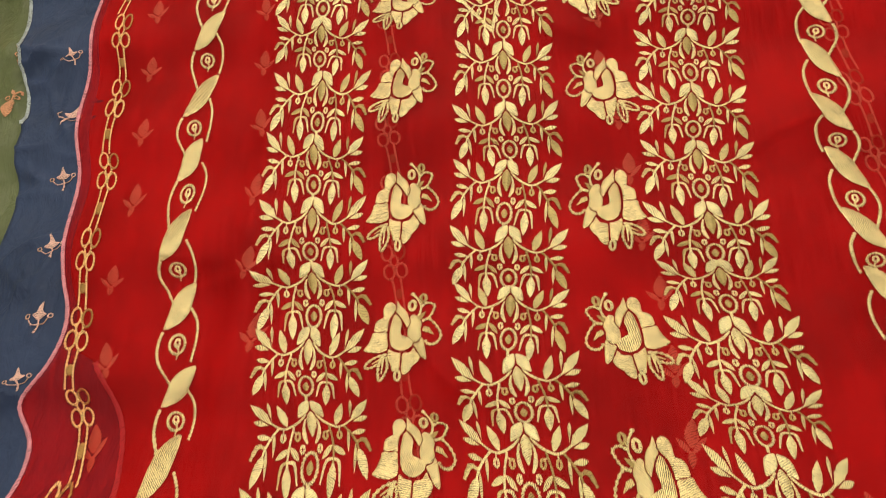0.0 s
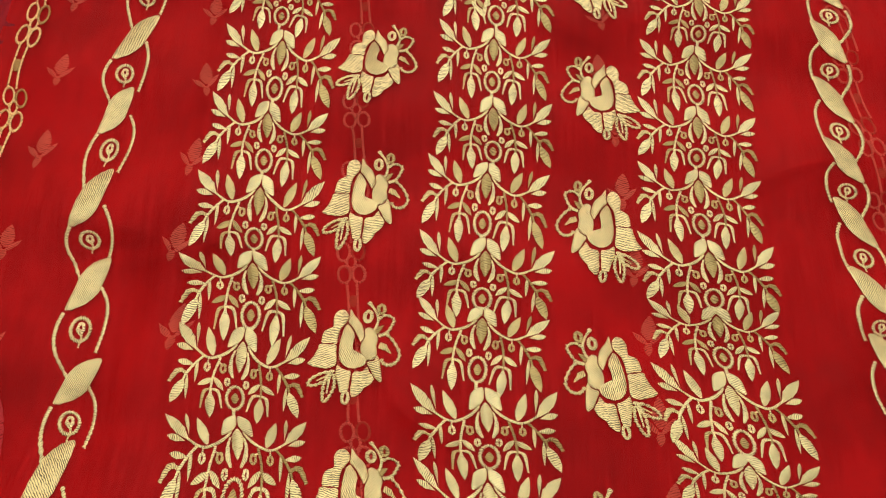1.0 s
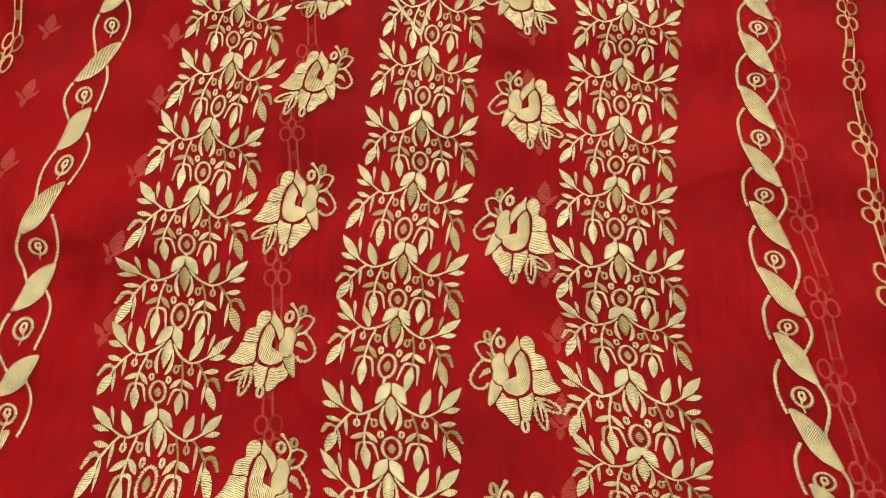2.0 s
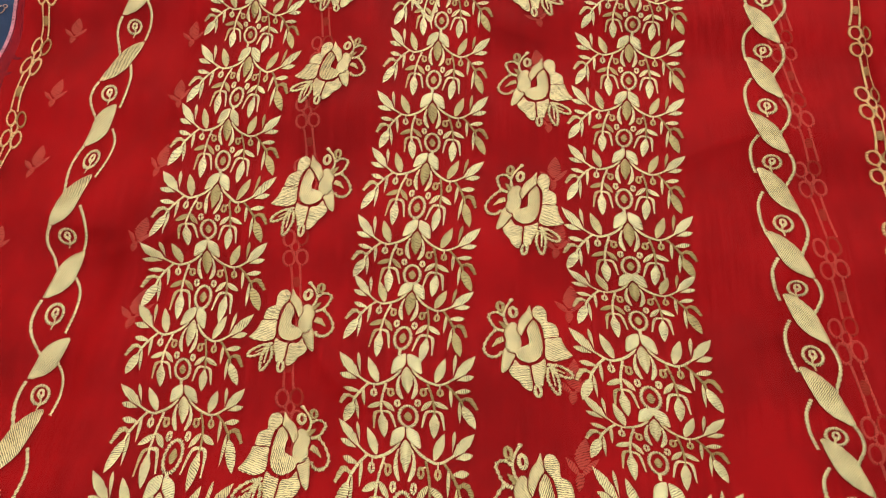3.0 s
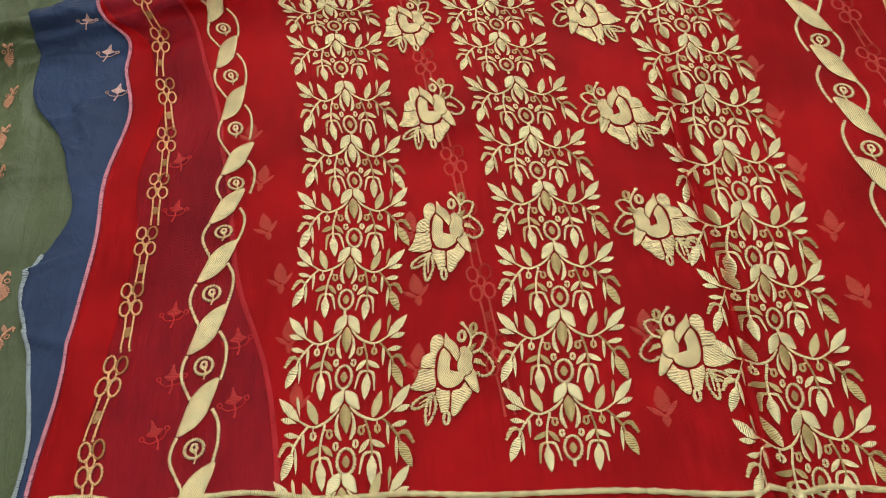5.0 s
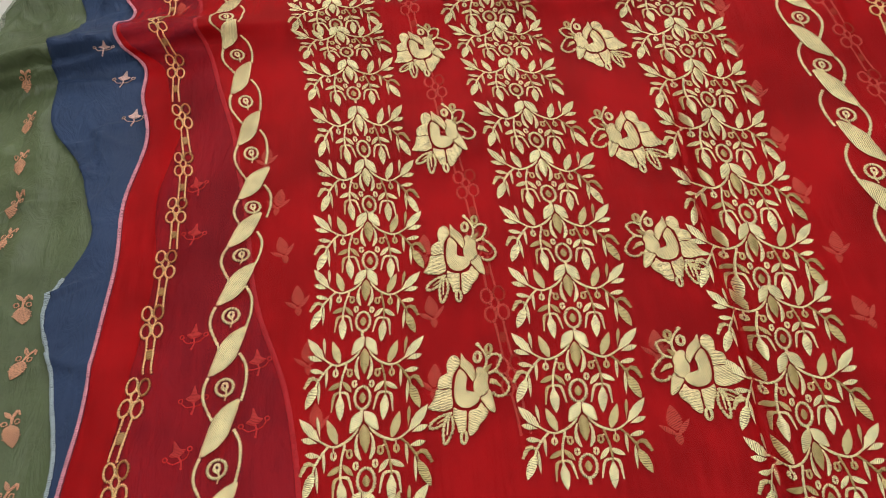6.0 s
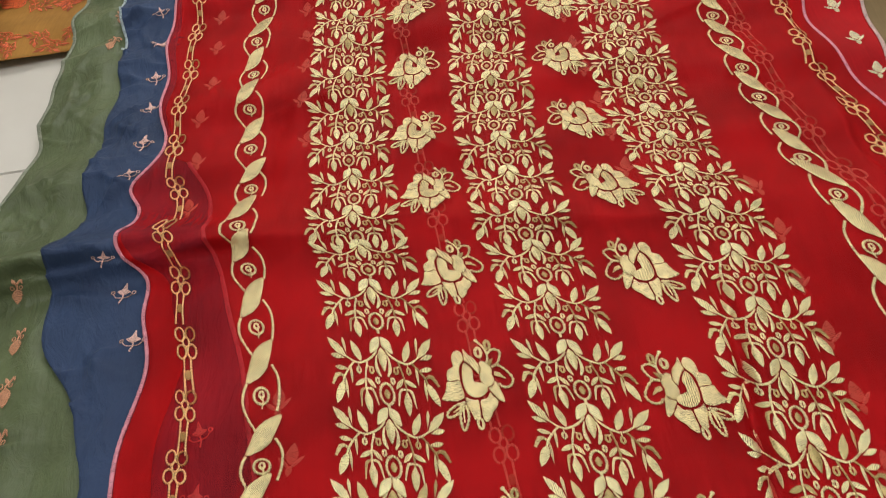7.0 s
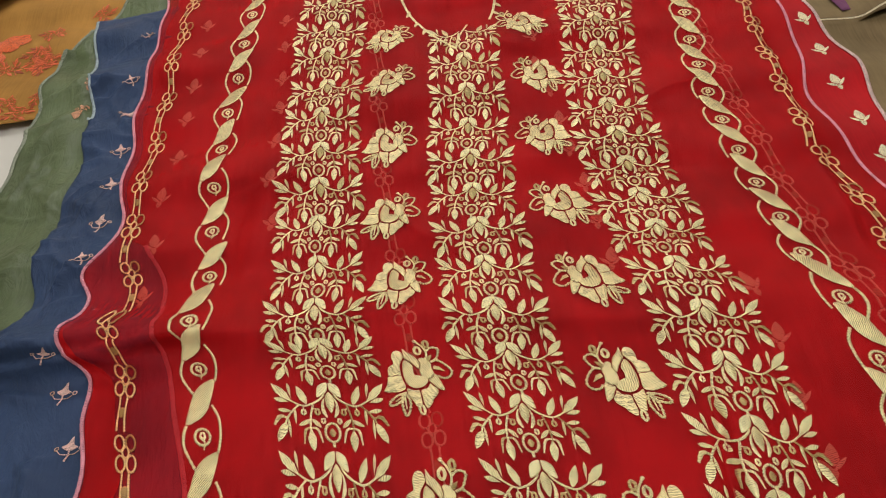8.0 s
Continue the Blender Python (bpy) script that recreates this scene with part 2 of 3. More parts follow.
# how each embroidered column runs over the plan: first row, step, x and y row by row (a row is one rose)
COLUMNS = {
    "sprig_left": (0, 1, [-0.206, -0.212, -0.213, -0.214, -0.209, -0.193, -0.175, -0.178, -0.187, -0.195],
                   [-0.083, -0.260, -0.437, -0.600, -0.757, -0.892, -1.085, -1.255, -1.428, -1.593]),
    "rose_left": (0, 1, [-0.109, -0.110, -0.115, -0.118, -0.109, -0.094, -0.080, -0.078, -0.085, -0.092],
                  [-0.166, -0.297, -0.463, -0.620, -0.747, -0.898, -1.066, -1.254, -1.421, -1.585]),
    "sprig_middle": (0.2, 1, [0.012, 0.006, -0.002, -0.006, 0.000, 0.014, 0.030, 0.031, 0.018, 0.010],
                     [-0.163, -0.341, -0.505, -0.650, -0.796, -0.943, -1.116, -1.289, -1.453, -1.613]),
    "rose_right": (0, 1, [0.107, 0.115, 0.103, 0.103, 0.112, 0.124, 0.130, 0.135, 0.129, 0.121],
                   [-0.182, -0.340, -0.494, -0.645, -0.786, -0.941, -1.117, -1.283, -1.435, -1.595]),
    "sprig_right": (0, 1, [0.225, 0.210, 0.199, 0.202, 0.215, 0.227, 0.231, 0.225, 0.214, 0.205],
                    [-0.193, -0.353, -0.503, -0.638, -0.771, -0.921, -1.093, -1.271, -1.431, -1.593]),
    "twist_left": (0, 1, [-0.362, -0.366, -0.366, -0.362, -0.357, -0.352, -0.351, -0.340, -0.326, -0.312, -0.307, -0.318, -0.325, -0.326],
                   [-0.216, -0.319, -0.413, -0.509, -0.602, -0.690, -0.765, -0.845, -0.943, -1.043, -1.134, -1.205, -1.288, -1.377]),
    "twist_right": (0, 1, [0.356, 0.348, 0.344, 0.343, 0.345, 0.349, 0.354, 0.361, 0.368, 0.375, 0.376, 0.374, 0.371],
                    [-0.306, -0.381, -0.452, -0.523, -0.593, -0.662, -0.732, -0.796, -0.870, -0.960, -1.050, -1.137, -1.227]),
    "chain_left": (0, 1, [-0.475, -0.475, -0.474, -0.472, -0.467, -0.458, -0.446, -0.428, -0.411, -0.399, -0.398, -0.405, -0.412, -0.419],
                   [-0.141, -0.254, -0.365, -0.467, -0.566, -0.662, -0.752, -0.845, -0.950, -1.041, -1.118, -1.200, -1.279, -1.372]),
    "chain_right": (0, 1, [0.462, 0.453, 0.446, 0.442, 0.439, 0.443, 0.450, 0.457, 0.463, 0.468],
                    [-0.213, -0.298, -0.381, -0.460, -0.545, -0.630, -0.710, -0.793, -0.876, -0.960]),
}
NOMINAL = {"twist_left": 0.086, "twist_right": 0.080, "chain_left": 0.088, "chain_right": 0.088}


def column_at(column, v):
    first, step, xs, ys = COLUMNS[column]
    return np.array([float(along(v, first, step, xs)), float(along(v, first, step, ys))])


def row_slope(y):
    """How far the rows of the embroidery fall off to the right at a distance y."""
    return float(np.interp(y, [-1.5, -1.3, -1.1, -0.93, -0.77, -0.64, -0.48, -0.32], [-0.06, -0.13, -0.23, -0.19, -0.16, -0.11, -0.14, -0.20]))


def ridge(x, y, crest, height, far, near, lo=-9.0, hi=9.0):
    """A soft fold along y = crest: steep beyond it, gentle on the near side, fading outside lo..hi."""
    d = y - crest
    fade = 1 / (1 + np.exp(-(x - lo) / 0.025)) / (1 + np.exp((x - hi) / 0.025))
    return height * np.exp(-(d / np.where(d > 0, far, near))**2) * fade


def creases(seed, count, x_lo, x_hi, y_lo, y_hi, high, long=(0.02, 0.06), wide=(0.0035, 0.008)):
    """A handful of sharp little wrinkles strewn over a stretch of cloth."""
    dice = np.random.default_rng(seed)
    made = [(dice.uniform(x_lo, x_hi), dice.uniform(y_lo, y_hi), dice.uniform(0, np.pi), dice.uniform(*long), dice.uniform(*wide), dice.uniform(0.4, 1.0) * high) for _ in range(count)]

    def height(x, y):
        z = 0.0
        for cx, cy, a, length, breadth, tall in made:
            along, off = (x - cx) * np.cos(a) + (y - cy) * np.sin(a), -(x - cx) * np.sin(a) + (y - cy) * np.cos(a)
            off = off + 0.25 * along**2 / length
            z = z + tall * np.exp(-(along / length)**2) * np.exp(-np.abs(off / breadth)**1.5)
        return z
    return height


DRESS_CREASES = creases(11, 46, -0.50, 0.48, -1.55, 0.1, 0.0065, (0.03, 0.12), (0.010, 0.024))


def relief(x, y):
    """The height of the folds that run through all the layers."""
    z = ridge(x, y, -0.80 - 0.12 * x + 0.012 * np.sin(14 * x), 0.018, 0.045, 0.12)
    z += ridge(x, y, -0.765 + 0.02 * np.sin(9 * x), 0.027, 0.013, 0.035, hi=-0.345)
    z += ridge(x, y, np.interp(x, [-0.49, -0.39, -0.26, -0.15, 0.02, 0.17], [-0.793, -0.775, -0.790, -0.780, -0.826, -0.857]), 0.006, 0.007, 0.022, hi=0.2)
    z += ridge(x, y, -0.545 + 0.41 * (x + 0.362), 0.006, 0.008, 0.03, -0.37, -0.14)
    z += ridge(x, y, -0.275 + 0.5 * x, 0.017, 0.05, 0.10)
    z += ridge(x, y, -0.52 + 0.1 * x, 0.006, 0.03, 0.05, -0.27, -0.10)
    z += ridge(x, y, -0.56 + 0.3 * x, 0.007, 0.05, 0.07, 0.0, 0.3)
    z += ridge(x, y, -1.03 + 0.2 * x, 0.006, 0.06, 0.08)
    z += ridge(x, y, -0.02 + 0.2 * x, 0.010, 0.05, 0.09)
    z += 0.0030 * np.sin(24 * x + 1.7 * np.sin(3 * y)) * np.sin(2.1 * y + 0.7) + 0.0016 * np.sin(51 * x + 4 * y)
    z += 0.0055 * np.sin(40.5 * y + 5.0 * x + 3.65) / (1 + np.exp(-(y + 0.84) / 0.04))
    z += 0.007 * np.exp(-((x + 0.285 + 0.02 * np.sin(6 * y)) / 0.020)**2) / (1 + np.exp(-(y + 0.75) / 0.05))
    groove = x - (0.192 + 0.045 * (y + 1.15) + 0.004 * np.sin(17 * y))
    z -= 0.011 * np.exp(-(groove / 0.006)**2) / (1 + np.exp((y + 1.0) / 0.04))
    z += 0.008 * np.exp(-((groove - 0.018) / 0.016)**2) / (1 + np.exp((y + 1.0) / 0.04))
    pleat = x - (0.437 + 0.05 * (y + 0.6))
    z += 0.010 * np.exp(-(pleat / np.where(pleat > 0, 0.007, 0.022))**2) / (1 + np.exp(-(y + 1.0) / 0.05))
    return z + DRESS_CREASES(x, y)


def lay(x, y, lift=0.0, extra=None):
    """Points of a cloth from their places on the flat ground."""
    z = relief(x, y)
    return np.stack([x, y - z, z + lift + (extra(x, y) if extra else 0.0)], axis=-1)


def sheet(name, mat, left, right, lo, hi, lift, parent, extra=None, step=0.006, thick=0.0007):
    """A cloth between two wandering edges: a closed thin body, or one skin for chiffon (thick 0)."""
    ny = int((hi - lo) / step)
    ys = np.linspace(lo, hi, ny + 1)
    wide = float(np.max(right(ys) - left(ys)))
    nx = int(wide / step)
    a = np.linspace(0, 1, nx + 1)
    y2 = np.repeat(ys[:, None], nx + 1, axis=1)
    x2 = left(ys)[:, None] * (1 - a) + right(ys)[:, None] * a
    top = lay(x2, y2, lift, extra).reshape(-1, 3)
    n, w = len(top), nx + 1
    j, i = np.meshgrid(np.arange(ny), np.arange(nx), indexing="ij")
    q = (j * w + i).ravel()
    if not thick:
        return part(name, mesh_of(name, top, np.stack([q, q + 1, q + w + 1, q + w], 1).tolist(), mat), parent)
    bottom = top - np.array([0, 0, thick])
    faces = np.concatenate([np.stack([q, q + 1, q + w + 1, q + w], 1), np.stack([q + w + n, q + w + 1 + n, q + 1 + n, q + n], 1)]).tolist()
    rim = [*range(0, w), *range(2 * w - 1, (ny + 1) * w, w), *range((ny + 1) * w - 2, ny * w - 1, -1), *range((ny - 1) * w, 0, -w)]
    faces += [[rim[k], rim[k] + n, rim[(k + 1) % len(rim)] + n, rim[(k + 1) % len(rim)]] for k in range(len(rim))]
    return part(name, mesh_of(name, np.concatenate([top, bottom]), faces, mat), parent)


# ---- stitched shapes, drawn flat as (verts, faces, uvs) with the height in z ----
RNG = np.random.default_rng(7)


def curve(points, n):
    p = np.asarray(points, dtype=float)
    s = np.arange(len(p), dtype=float)
    at = np.linspace(0, len(p) - 1, n)
    return np.stack([smooth_table(at, s, p[:, 0]), smooth_table(at, s, p[:, 1])], 1) if len(p) > 2 else p[0] + (p[1] - p[0]) * np.linspace(0, 1, n)[:, None]


def ribbon(points, widths, high=0.0008, n=None, ends=True, rough=0.30):
    """A raised line of stitches along a curve."""
    p = np.asarray(points, dtype=float)
    length = float(np.sum(np.linalg.norm(np.diff(p, axis=0), axis=1)))
    n = n or max(6, int(length / 0.0019))
    c = curve(points, n)
    d = np.gradient(c, axis=0)
    d /= np.linalg.norm(d, axis=1)[:, None] + 1e-9
    side = np.stack([-d[:, 1], d[:, 0]], 1)
    half = np.interp(np.linspace(0, 1, n), np.linspace(0, 1, len(widths)), widths) / 2
    half = half * 1.1 * (1 + RNG.uniform(-0.10, 0.10, n) + rough * (np.arange(n) % 2 - 0.5))
    s = np.concatenate([[0], np.cumsum(np.linalg.norm(np.diff(c, axis=0), axis=1))])
    verts, uvs = [], []
    for k, (o, h) in enumerate(((-1, 0), (-0.6, 0.75), (0, 1), (0.6, 0.75), (1, 0))):
        xy = c + side * (half * o)[:, None]
        hh = np.full(n, h * high)
        if ends:
            hh[0] = hh[-1] = 0
        verts.append(np.column_stack([xy, hh]))
        uvs.append(np.column_stack([s + o * half * 0.5, o * half]))
    v, u = np.stack(verts, 1).reshape(-1, 3), np.stack(uvs, 1).reshape(-1, 2)
    faces = [[a * 5 + b + 1, a * 5 + b, a * 5 + 5 + b, a * 5 + 6 + b] for a in range(n - 1) for b in range(4)]
    return v, faces, u


def leaf(base, tip, wide, high=0.0009, belly=0.45, n=17):
    """A satin-stitched leaf, domed, with a ragged outline."""
    base, tip = np.asarray(base, float), np.asarray(tip, float)
    t = np.linspace(0, 1, n)
    shape = np.sin(np.pi * t**(np.log(0.5) / np.log(belly)))**0.78
    w = wide * np.maximum(shape, 0.05)
    v, f, u = ribbon([base, tip], w, high, n, rough=0.16)
    v[:, 2] *= np.repeat(0.35 + 0.65 * shape, 5)
    return v, f, u


def ring(cx, cy, rx, ry, thick, high=0.0008, n=14):
    a = np.linspace(0, 2 * np.pi, n + 1) + 0.3
    pts = np.column_stack([cx + rx * np.cos(a), cy + ry * np.sin(a)])
    return ribbon(pts, [thick, thick], high, n + 1, ends=False)


def dot(cx, cy, r, high=0.0012):
    return leaf((cx, cy - r), (cx, cy + r), 1.7 * r, high, 0.5, 6)


def petal(outline, turn, high=0.0010, grow=1.0):
    """A stitched petal from a few outline points: a low dome with a ragged rim."""
    p = np.asarray(outline, float)
    loop = np.vstack([p[-2:], p, p[:3]])
    s = np.arange(len(loop), dtype=float)
    at = np.linspace(2, 2 + len(p), len(p) * 5 + 1)[:-1]
    c = np.stack([smooth_table(at, s, loop[:, 0]), smooth_table(at, s, loop[:, 1])], 1)
    mid = c.mean(0)
    c = mid + (c - mid) * (1 + RNG.uniform(-0.02, 0.02, len(c)) + 0.025 * (np.arange(len(c)) % 2))[:, None] * grow
    rows = [np.column_stack([mid + (c - mid) * k, np.full(len(c), h * high)]) for k, h in ((1, 0), (0.93, 0.6), (0.75, 0.9), (0.4, 1.0))]
    v = np.vstack(rows + [[[*mid, high]]])
    m = len(c)
    area = np.sum(c[:, 0] * np.roll(c[:, 1], -1) - c[:, 1] * np.roll(c[:, 0], -1))
    f = [[a * m + k, a * m + (k + 1) % m, (a + 1) * m + (k + 1) % m, (a + 1) * m + k] for a in range(3) for k in range(m)]
    f += [[3 * m + k, 3 * m + (k + 1) % m, 4 * m] for k in range(m)]
    if area < 0:
        f = [g[::-1] for g in f]
    ca, sa = math.cos(radians(turn)), math.sin(radians(turn))
    return v, f, np.column_stack([v[:, 0] * ca + v[:, 1] * sa, -v[:, 0] * sa + v[:, 1] * ca])


def join(shapes):
    verts, faces, uvs, n = [], [], [], 0
    for v, f, u in shapes:
        verts.append(v)
        uvs.append(u)
        faces += [[i + n for i in g] for g in f]
        n += len(v)
    return np.vstack(verts), faces, np.vstack(uvs)


def flip(shape):
    v, f, u = shape
    return v * np.array([-1, 1, 1]), [g[::-1] for g in f], u


def units(pts, sx, sy):
    return [(x * sx, -y * sy) for x, y in pts]


def stitched(name, shape, column, v0, mat, parent, lift=0.001, label="", mirror=False, turn=0.0, size=1.0):
    """Sew a flat shape on the dress at row v0 of a column, following the way the column runs there."""
    v, f, uv = flip(shape) if mirror else shape
    here = column_at(column, v0)
    run = (column_at(column, v0 - 0.25) - column_at(column, v0 + 0.25)) * 2 / NOMINAL.get(column, 0.160)
    slope = row_slope(here[1]) * (0.35 if column.startswith("rose") else 1.0)
    ca, sa = math.cos(radians(turn)), math.sin(radians(turn))
    du, dy = (v[:, 0] * ca - v[:, 1] * sa) * size, (v[:, 0] * sa + v[:, 1] * ca) * size
    x = here[0] + du + dy * run[0]
    y = here[1] + du * slope + dy * run[1]
    p = lay(x, y, lift)
    p[:, 2] += v[:, 2] * size
    return part(name, mesh_of(name, p, f, mat, uv), parent, label)


def sewn(name, shape, x0, y0, mat, parent, lift, label="", mirror=False, turn=0.0, size=1.0, extra=None):
    """Sew a flat shape on a cloth at a place of the plan."""
    v, f, uv = flip(shape) if mirror else shape
    ca, sa = math.cos(radians(turn)), math.sin(radians(turn))
    x, y = x0 + (v[:, 0] * ca - v[:, 1] * sa) * size, y0 + (v[:, 0] * sa + v[:, 1] * ca) * size
    p = lay(x, y, lift, extra)
    p[:, 2] += v[:, 2] * size
    return part(name, mesh_of(name, p, f, mat, uv), parent, label)


def overlock(name, mat, edge, lo, hi, lift, parent, wide=0.0042, extra=None, label=""):
    """The overlock stitching along a cloth's edge."""
    ys = np.linspace(lo, hi, int((hi - lo) / 0.004))
    pts = np.column_stack([edge(ys), ys])
    v, f, uv = ribbon(pts, [wide, wide], 0.0016, len(ys))
    p = lay(v[:, 0], v[:, 1], lift, extra)
    p[:, 2] += v[:, 2]
    return part(name, mesh_of(name, p, f, mat, uv), parent, label)


# the leafy sprig: one half, mirrored
SX, SY = 0.000184, 0.000209


def sprig_half():
    q = lambda *pts: units(pts, SX, SY)
    berry = lambda x, y, rx, ry: ring(x * SX, -y * SY, rx * SX, ry * SY, 0.0023, n=10)
    lines = [
        ribbon(q((-26, 76), (-46, 98), (-83, 126), (-138, 147), (-178, 140), (-230, 108)), [0.0018, 0.0026, 0.0023, 0.0018]),
        ribbon(q((-180, 143), (-218, 182), (-248, 226), (-258, 252)), [0.0022, 0.0024, 0.0018]),
        ribbon(q((-96, 140), (-116, 212), (-123, 285), (-118, 305)), [0.0020, 0.0022, 0.0018]),
        ribbon(q((-31, 102), (-42, 140), (-39, 185), (-22, 222)), [0.0016, 0.0024, 0.0042, 0.0020]),
        ribbon(q((-246, 222), (-288, 212), (-322, 264)), [0.0022, 0.0046, 0.0028]),
        ribbon(q((-123, 284), (-153, 302), (-163, 382)), [0.0020, 0.0030, 0.0014]),
        ribbon(q((-123, 284), (-83, 296), (-60, 372)), [0.0020, 0.0030, 0.0014]),
        berry(-154, 188, 11, 16), ribbon(q((-153, 148), (-154, 174)), [0.0014, 0.0014]),
        berry(-76, 187, 12, 18), ribbon(q((-98, 164), (-82, 172)), [0.0014, 0.0014]),
        berry(-47, 243, 10, 15),
    ]
    leaves = [
        leaf(*q((-135, 138), (-183, 18)), 0.0077), leaf(*q((-226, 112), (-326, 0)), 0.0079),
        leaf(*q((-218, 106), (-234, -2)), 0.0033, belly=0.7), leaf(*q((-234, 122), (-316, 96)), 0.0054, belly=0.6),
        leaf(*q((-216, 183), (-298, 168)), 0.0052, belly=0.6), leaf(*q((-256, 250), (-306, 366)), 0.0084),
        leaf(*q((-241, 228), (-236, 344)), 0.0028), leaf(*q((-203, 158), (-202, 262)), 0.0030),
        leaf(*q((-118, 236), (-188, 272)), 0.0052), leaf(*q((-112, 230), (-60, 286)), 0.0049),
        leaf(*q((-122, 300), (-113, 424)), 0.0077),
    ]
    return lines, leaves


def sprig_middle():
    lobe = [(-5, 0), (-41, 8), (-63, 30), (-72, 70), (-70, 94), (-40, 82), (-16, 62), (-5, 42)]
    fan = [petal(units(lobe, SX, SY), 60), petal(units([(-x, y) for x, y in lobe], SX, SY), 120),
           leaf((0, -60 * SY), (0.0008, -194 * SY), 0.0092, 0.0016)]
    beads = [ribbon([(0.0076 * math.cos(a), -313 * SY + 0.0116 * math.sin(a)) for a in np.linspace(0, 2 * math.pi, 15)], [0.0026, 0.0026], 0.0012, 44, ends=False, rough=0.9),
             leaf((0, -340 * SY), (0, -286 * SY), 0.0062), ribbon([(0, -370 * SY), (0, -400 * SY)], [0.0030, 0.0026])]
    return fan, beads


def sprigs(parent):
    lines, leaves = sprig_half()
    fan, beads = sprig_middle()
    stems = join(lines + [flip(s) for s in lines] + beads)
    blades = leaves + [flip(s) for s in leaves]
    whole = join([stems] + blades + fan)
    bare = join([stems] + blades)
    for column, first in (("sprig_left", -2.0), ("sprig_middle", 0.2), ("sprig_right", -2.0)):
        for k in range(26):
            v = first + k * 0.5
            if v > 8.6:
                break
            tilt = float(RNG.uniform(-4, 4))
            size = float(RNG.uniform(0.95, 1.05))
            if 3.0 <= v <= 6.3:
                motif = stitched("leaf_sprig", stems, column, v, GOLD, parent, turn=tilt, size=size)
                for blade in blades:
                    stitched("leaf", blade, column, v, GOLD, motif, turn=tilt, size=size)
                for lobe in fan:
                    stitched("fan_petal", lobe, column, v, GOLD, motif, turn=tilt, size=size)
            else:
                stitched("leaf_sprig", bare if column == "sprig_middle" and v < 0.5 else whole, column, v, GOLD, parent, turn=tilt, size=size)


def roses(parent):
    q = lambda *pts: units([(x - 290, y - 345) for x, y in pts], 0.000158, 0.000162)
    petals = [
        petal(q((160, 215), (157, 150), (180, 104), (215, 98), (236, 125), (240, 163), (225, 195), (204, 228), (194, 285), (192, 321), (150, 321), (110, 320), (104, 290), (114, 247), (140, 230)), 100, grow=0.97),
        petal(q((100, 326), (150, 327), (190, 328), (196, 380), (203, 432), (188, 458), (150, 470), (105, 464), (50, 446), (74, 402), (90, 360)), 75, grow=0.98),
        petal(q((236, 196), (262, 214), (286, 258), (280, 300), (283, 345), (300, 378), (330, 388), (352, 374), (366, 400), (345, 436), (300, 458), (255, 452), (222, 420), (208, 375), (207, 310), (217, 240)), 30, 0.0015, 0.98),
        petal(q((248, 88), (275, 130), (312, 167), (330, 206), (338, 250), (322, 290), (302, 262), (284, 232), (262, 204), (243, 182), (244, 130)), 150, 0.0014, 0.98),
        petal(q((338, 206), (366, 194), (391, 214), (416, 260), (411, 300), (418, 342), (404, 374), (366, 392), (338, 376), (326, 342), (326, 300), (342, 252)), 140, 0.0013, 0.98),
        petal(q((420, 350), (440, 390), (458, 500), (420, 490), (388, 440), (368, 404), (406, 382)), 120, grow=0.98),
        petal(q((206, 448), (232, 460), (262, 472), (287, 480), (286, 540), (279, 602), (240, 612), (224, 560), (204, 500)), 80, grow=0.97),
        petal(q((298, 482), (345, 466), (372, 430), (388, 455), (414, 492), (400, 535), (366, 570), (352, 602), (311, 638), (292, 602), (295, 540)), 100, grow=0.97),
    ]
    bead_leaf = lambda *pts: ribbon(q(*pts), [0.0026, 0.0026], 0.0013, rough=0.9)
    leaflets = [
        join([bead_leaf((200, 482), (130, 500), (76, 540), (68, 574), (112, 570), (166, 532), (190, 496)), ribbon(q((176, 504), (108, 546)), [0.0020, 0.0014])]),
        join([bead_leaf((176, 490), (151, 560), (149, 640), (160, 676), (186, 640), (206, 570), (196, 500)), ribbon(q((178, 508), (170, 622)), [0.0020, 0.0014])]),
        join([bead_leaf((414, 246), (460, 236), (512, 286), (542, 350), (516, 396), (470, 402), (440, 372)), ribbon(q((424, 296), (455, 308), (494, 342)), [0.0052, 0.0046, 0.0010])]),
        join([bead_leaf((408, 142), (450, 116), (494, 136), (486, 176), (461, 226), (420, 246)), ribbon(q((398, 228), (416, 204), (438, 182)), [0.0042, 0.0042, 0.0010])]),
    ]
    berries = join([ribbon(q((392, 216), (406, 150), (386, 90), (350, 38)), [0.0026, 0.0022, 0.0026]), dot(*q((350, 38))[0], 0.0026),
                    ring(*q((349, 126))[0], 0.0032, 0.0054, 0.0034, n=14), ring(*q((419, 78))[0], 0.0028, 0.0050, 0.0032, n=14)])
    tail = ring(*q((270, 642))[0], 0.0026, 0.0062, 0.0028, n=12)
    for column, mirror in (("rose_left", False), ("rose_right", True)):
        for row in range(0, 9):
            turn = float(RNG.uniform(-5, 5))
            motif = part("rose_motif", None, parent)
            for name, group in (("petal", petals), ("leaflet", leaflets), ("berry_stem", [berries]), ("tail_stitch", [tail])):
                for one in group:
                    stitched(name, one, column, row, GOLD_FILL if name == "petal" else GOLD, motif, mirror=mirror, turn=turn)


